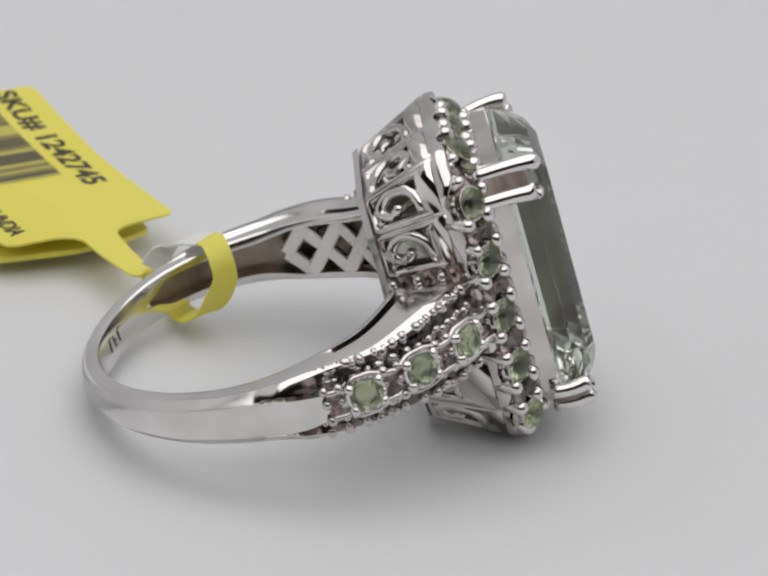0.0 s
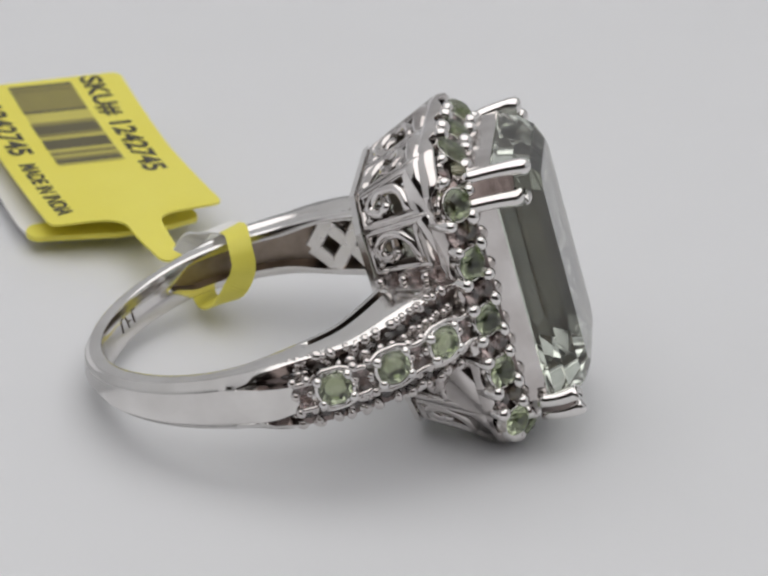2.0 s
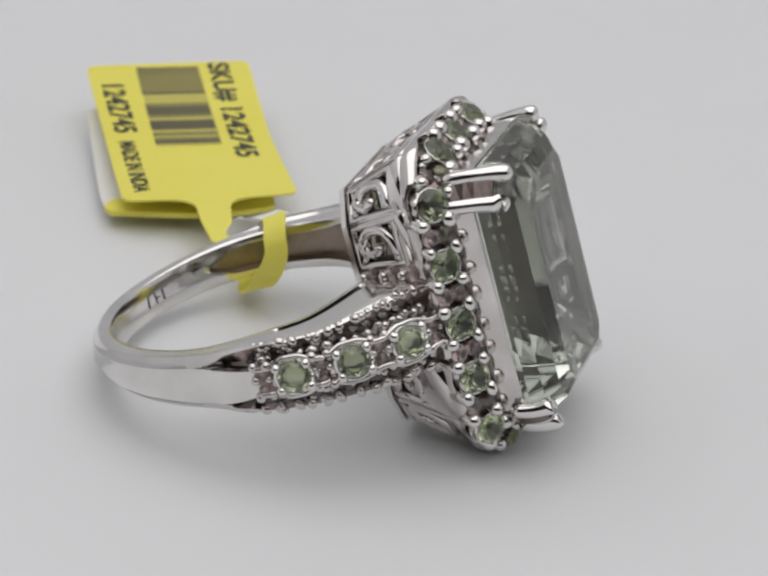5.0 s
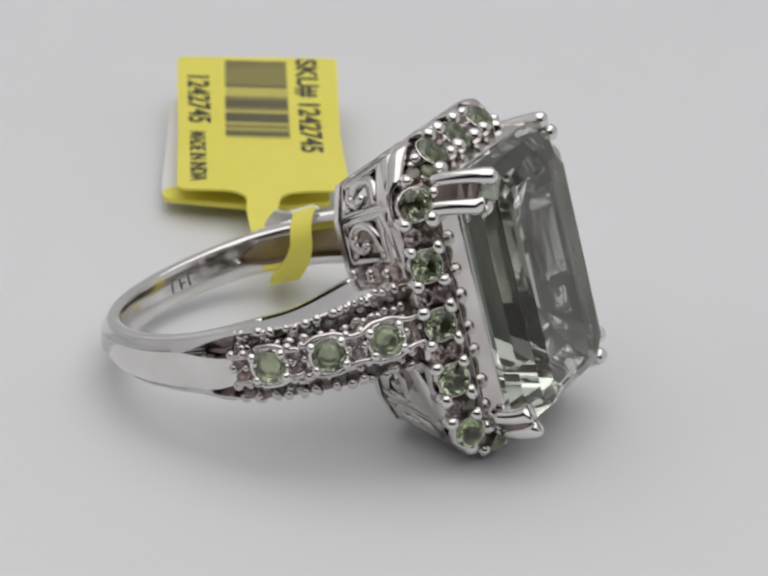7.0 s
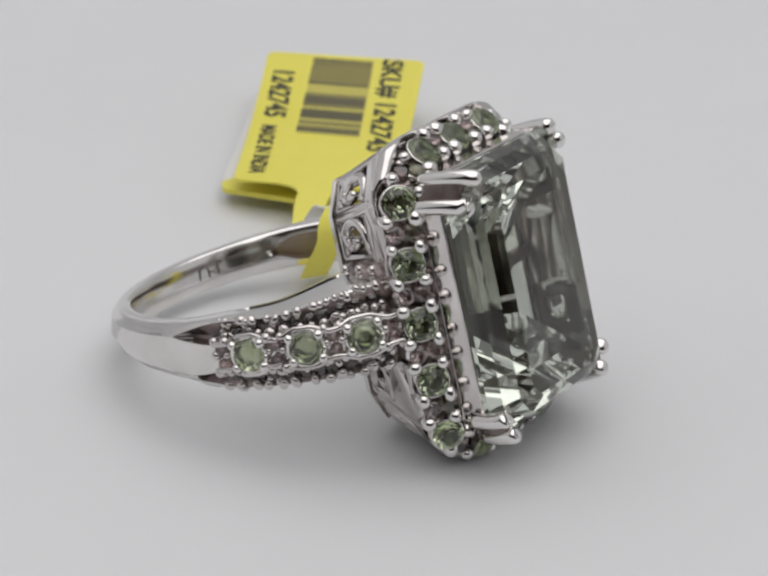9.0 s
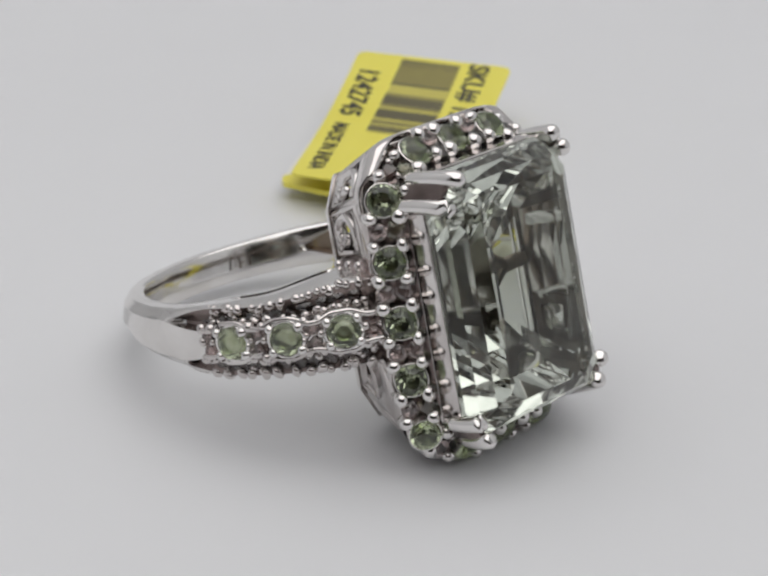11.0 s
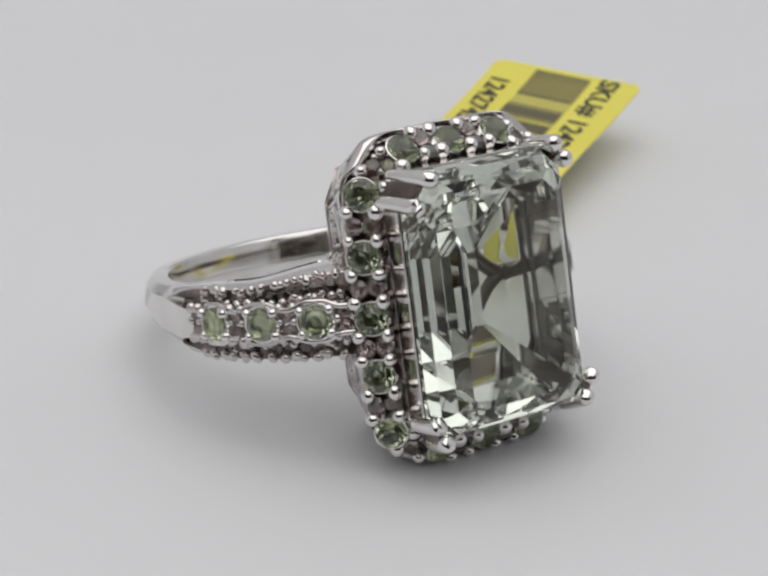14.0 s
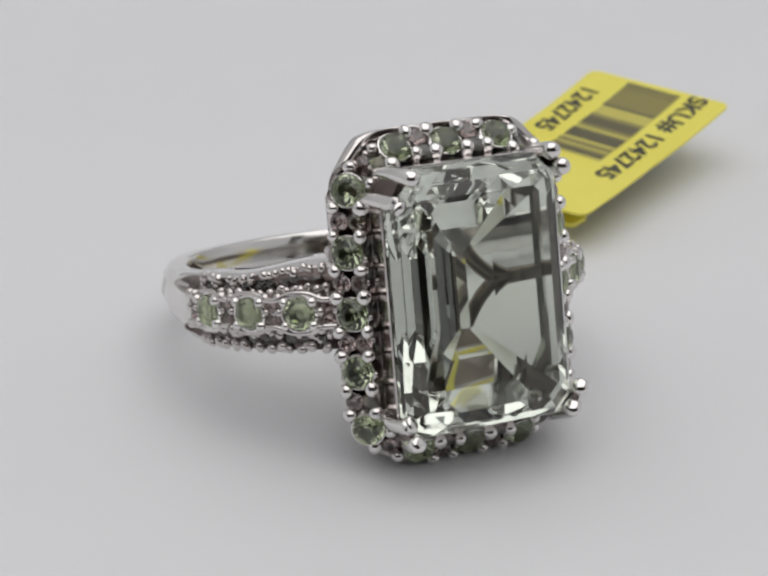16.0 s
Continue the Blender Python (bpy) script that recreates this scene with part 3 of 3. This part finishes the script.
def build_hallmark():
    """Worn stamped signs inside the band: too small to read, so short strokes."""
    for k, tilt in ((0, 0.25), (1, -0.1), (2, 0.0)):
        bm = bmesh.new()
        ang = 13.5 + k * 4.2
        pts = [hoop_point(ang + tilt * y * 4, R_IN - 0.3, y, 1) for y in (-0.32, 0.0, 0.32)]
        tube(bm, pts, 0.06, 6)
        tube(bm, [hoop_point(ang + 0.2, R_IN - 0.3, 0.4 - 0.4 * (k % 2), 1), hoop_point(ang + 2.2, R_IN - 0.3, 0.4 - 0.4 * (k % 2), 1)], 0.05, 6)
        part("hallmark_stroke", bm, DARK, ring, "worn stamped mark")


build_hallmark()
build_stone()
build_halo()
build_claws()
build_basket()
build_shank()
build_shoulders()
build_lattice()


# ---- the price tag ----
tag = tagged(new("price_tag"), "yellow paper price tag with printed barcode, looped round the ring's band", "tag")
ORIGIN = Vector((-11.5, 33.0, 0.0))
tag.matrix_world = Matrix.Translation(ORIGIN * MM)


def tag_height(x, y):
    return 2.55 + 0.0045 * max(0, y - 26) ** 2 + 0.03 * (x + 12)


def tag_skin(name, outline, lift, thick, mat, label="", parent=None, height=tag_height):
    """A flat outline in x and y laid on the tag's bent surface."""
    bm = bmesh.new()
    vs = [bm.verts.new((x, y, 0)) for x, y in outline]
    f = bm.faces.new(vs)
    ys = [p[1] for p in outline]
    y = math.floor(min(ys)) + 1
    while y < max(ys):
        bmesh.ops.bisect_plane(bm, geom=bm.verts[:] + bm.edges[:] + bm.faces[:], plane_co=(0, y, 0), plane_no=(0, 1, 0))
        y += 1
    if thick:
        ret = bmesh.ops.extrude_face_region(bm, geom=bm.faces[:])
        bmesh.ops.translate(bm, vec=(0, 0, -thick), verts=[v for v in ret["geom"] if isinstance(v, bmesh.types.BMVert)])
        bmesh.ops.recalc_face_normals(bm, faces=bm.faces)
    for v in bm.verts:
        v.co.z += height(v.co.x, v.co.y) + lift
        v.co -= ORIGIN
    return part(name, bm, mat, parent or tag, label)


def rounded(corners, r):
    out = []
    n = len(corners)
    for i in range(n):
        p, a, b = Vector(corners[i]), Vector(corners[i - 1]), Vector(corners[(i + 1) % n])
        da, db = (a - p).normalized(), (b - p).normalized()
        for k in range(5):
            t = k / 4
            q = (p + da * r * (1 - t) ** 2 + db * r * t ** 2)
            out.append((q.x, q.y))
    return out


def text_mesh(words, size):
    cu = bpy.data.curves.new("words", "FONT")
    cu.body, cu.size, cu.align_x = words, size, "LEFT"
    cu.offset = 0.03 * size
    ob = new("words", cu)
    dg = bpy.context.evaluated_depsgraph_get()
    me = bpy.data.meshes.new_from_object(ob.evaluated_get(dg))
    bpy.data.objects.remove(ob)
    bpy.data.curves.remove(cu)
    return me


def print_words(name, words, x, y, length, height, label, slant=0.1):
    """Words that run towards the ring, with their tops to the tag's right edge."""
    me = text_mesh(words, 1.0)
    xs = [v.co.x for v in me.vertices]
    ys = [v.co.y for v in me.vertices]
    sx, sy = length / (max(xs) - min(xs)), height / (max(ys) - min(ys))
    x0, y0 = min(xs), min(ys)
    for v in me.vertices:
        py = y - (v.co.x - x0) * sx
        px = x + (v.co.y - y0) * sy + (y - py) * slant
        v.co = (Vector((px, py, tag_height(px, py) + 0.03)) - ORIGIN) * MM
    part_of(name, me, INK, tag, label)


def build_tag():
    body = rounded([(-18.1, 43.9), (-16.8, 33.0), (-15.75, 23.0), (-12.3, 23.05), (-11.15, 22.3), (-11.0, 20.0), (-10.3, 16.0), (-8.95, 16.0), (-9.0, 20.0),
                    (-8.95, 22.45), (-8.0, 23.1), (-4.55, 23.5), (-5.75, 33.0), (-6.6, 44.2)], 0.75)
    tag_skin("tag_body", body, 0, 0.14, YELLOW)
    low = rounded([(-18.1, 40.5), (-17.15, 26.3), (-16.7, 24.4), (-11.3, 23.7), (-7.0, 24.6), (-9.2, 42.5)], 0.9)
    def sag(x, y):
        return 1.2 + 0.0035 * max(0, y - 26) ** 2 + 0.02 * (x + 12)
    tag_skin("lower_flap", low, 0, 0.14, WHITEBACK, "off-white back of the folded tag", height=sag)
    fold = rounded([(-17.0, 25.0), (-16.6, 24.0), (-11.3, 23.3), (-8.0, 23.6), (-5.9, 24.4), (-6.0, 26.2), (-16.4, 26.0)], 0.4)
    tag_skin("flap_edge", fold, 0.18, 0.34, YELLOW, height=sag)
    print_words("sku_print", "SKU# 1242745", -9.75, 43.9, 14.3, 1.7, "dark printed stock number")
    print_words("number_print", "1242745", -17.1, 41.1, 7.2, 1.6, "dark printed number", 0.125)
    print_words("origin_print", "MADE IN INDIA", -15.95, 32.5, 8.2, 1.1, "small dark printed words", 0.115)
    tag_skin("barcode_ground", [(-14.55, 43.4), (-13.4, 31.7), (-9.0, 31.7), (-10.2, 43.4)], 0.022, 0, TINT)
    y = 43.4
    bars = ((0.3, 2), (0.45, 1), (0.12, 2), (2.7, 1), (0.32, 2), (1.35, -1), (0.5, 1), (1.2, 2), (0.4, 1), (0.5, -1), (1.4, 2), (0.45, -1), (0.5, 1), (0.3, -1), (0.4, 1), (0.5, 2))
    for h, kind in bars:
        if kind >= 0:
            lx = -14.6 + (43.4 - y) * 0.1
            tag_skin("barcode_bar", [(lx, y), (lx + 0.1 * h, y - h), (lx + 4.35 + 0.1 * h, y - h), (lx + 4.35, y)], 0.03 + 0.004 * kind, 0, MIDINK if kind == 2 else FAINT)
        y -= h
    # the loop of the tag's tail round the band, and its pale back that rises from the neck
    over = [(10.9, 0.9, -23.2), (10.9, 1.7, -22.3), (10.7, 2.1, -21.3), (10.0, 2.4, -20.3), (9.2, 2.5, -19.4), (8.5, 2.6, -18.8)]
    loop = [(8.7, 2.72, -19.3), (8.0, 2.75, -18.85), (7.1, 2.5, -18.6), (6.5, 1.9, -18.5), (6.25, 1.1, -18.55), (6.2, 0.35, -19.0),
            (6.25, -0.35, -19.7), (6.6, -0.9, -20.4), (7.3, -1.25, -21.2), (8.4, -1.4, -21.9), (9.7, -1.3, -22.4), (10.9, -0.9, -22.8), (11.4, -0.1, -23.2), (11.0, 0.7, -23.4)]
    for name, path, mat, lift in (("tag_loop", loop, YELLOW, 0.0), ("loop_back", over, WHITEBACK, 0.1)):
        pts = [RING_POSE @ (Vector(p) * MM) / MM for p in path]
        fine = []
        for i in range(len(pts) - 1):
            p0, p1, p2, p3 = pts[max(i - 1, 0)], pts[i], pts[i + 1], pts[min(i + 2, len(pts) - 1)]
            for k in range(5):
                t = k / 5
                fine.append(0.5 * (2 * p1 + (p2 - p0) * t + (2 * p0 - 5 * p1 + 4 * p2 - p3) * t * t + (3 * p1 - p0 - 3 * p2 + p3) * t ** 3))
        fine.append(pts[-1])
        along = (RING_POSE.to_3x3() @ Vector((0.12, 0.1, 1))).normalized()
        rings = []
        for i, p in enumerate(fine):
            d = (fine[min(i + 1, len(fine) - 1)] - fine[max(i - 1, 0)]).normalized()
            a = (along - d * d.dot(along)).normalized()
            out = d.cross(a).normalized()
            rings.append([p + a * 0.7 + out * 0.06 - ORIGIN, p - a * 0.7 + out * 0.06 - ORIGIN, p - a * 0.7 - out * 0.06 - ORIGIN, p + a * 0.7 - out * 0.06 - ORIGIN])
        bm = bmesh.new()
        loft(bm, rings)
        bmesh.ops.recalc_face_normals(bm, faces=bm.faces)
        part(name, bm, mat, tag, "pale back of the tag's tail" if mat is WHITEBACK else "")


build_tag()


# ---- what moves: ring and tag turn with the plate ----
def motions():
    for thing in (ring, tag):
        rest = Matrix.Translation(ORIGIN * MM) if thing is tag else RING_POSE
        walk(thing, [(t, Matrix.Rotation(radians(a), 4, "Z") @ rest) for t, a in TURN])


motions()
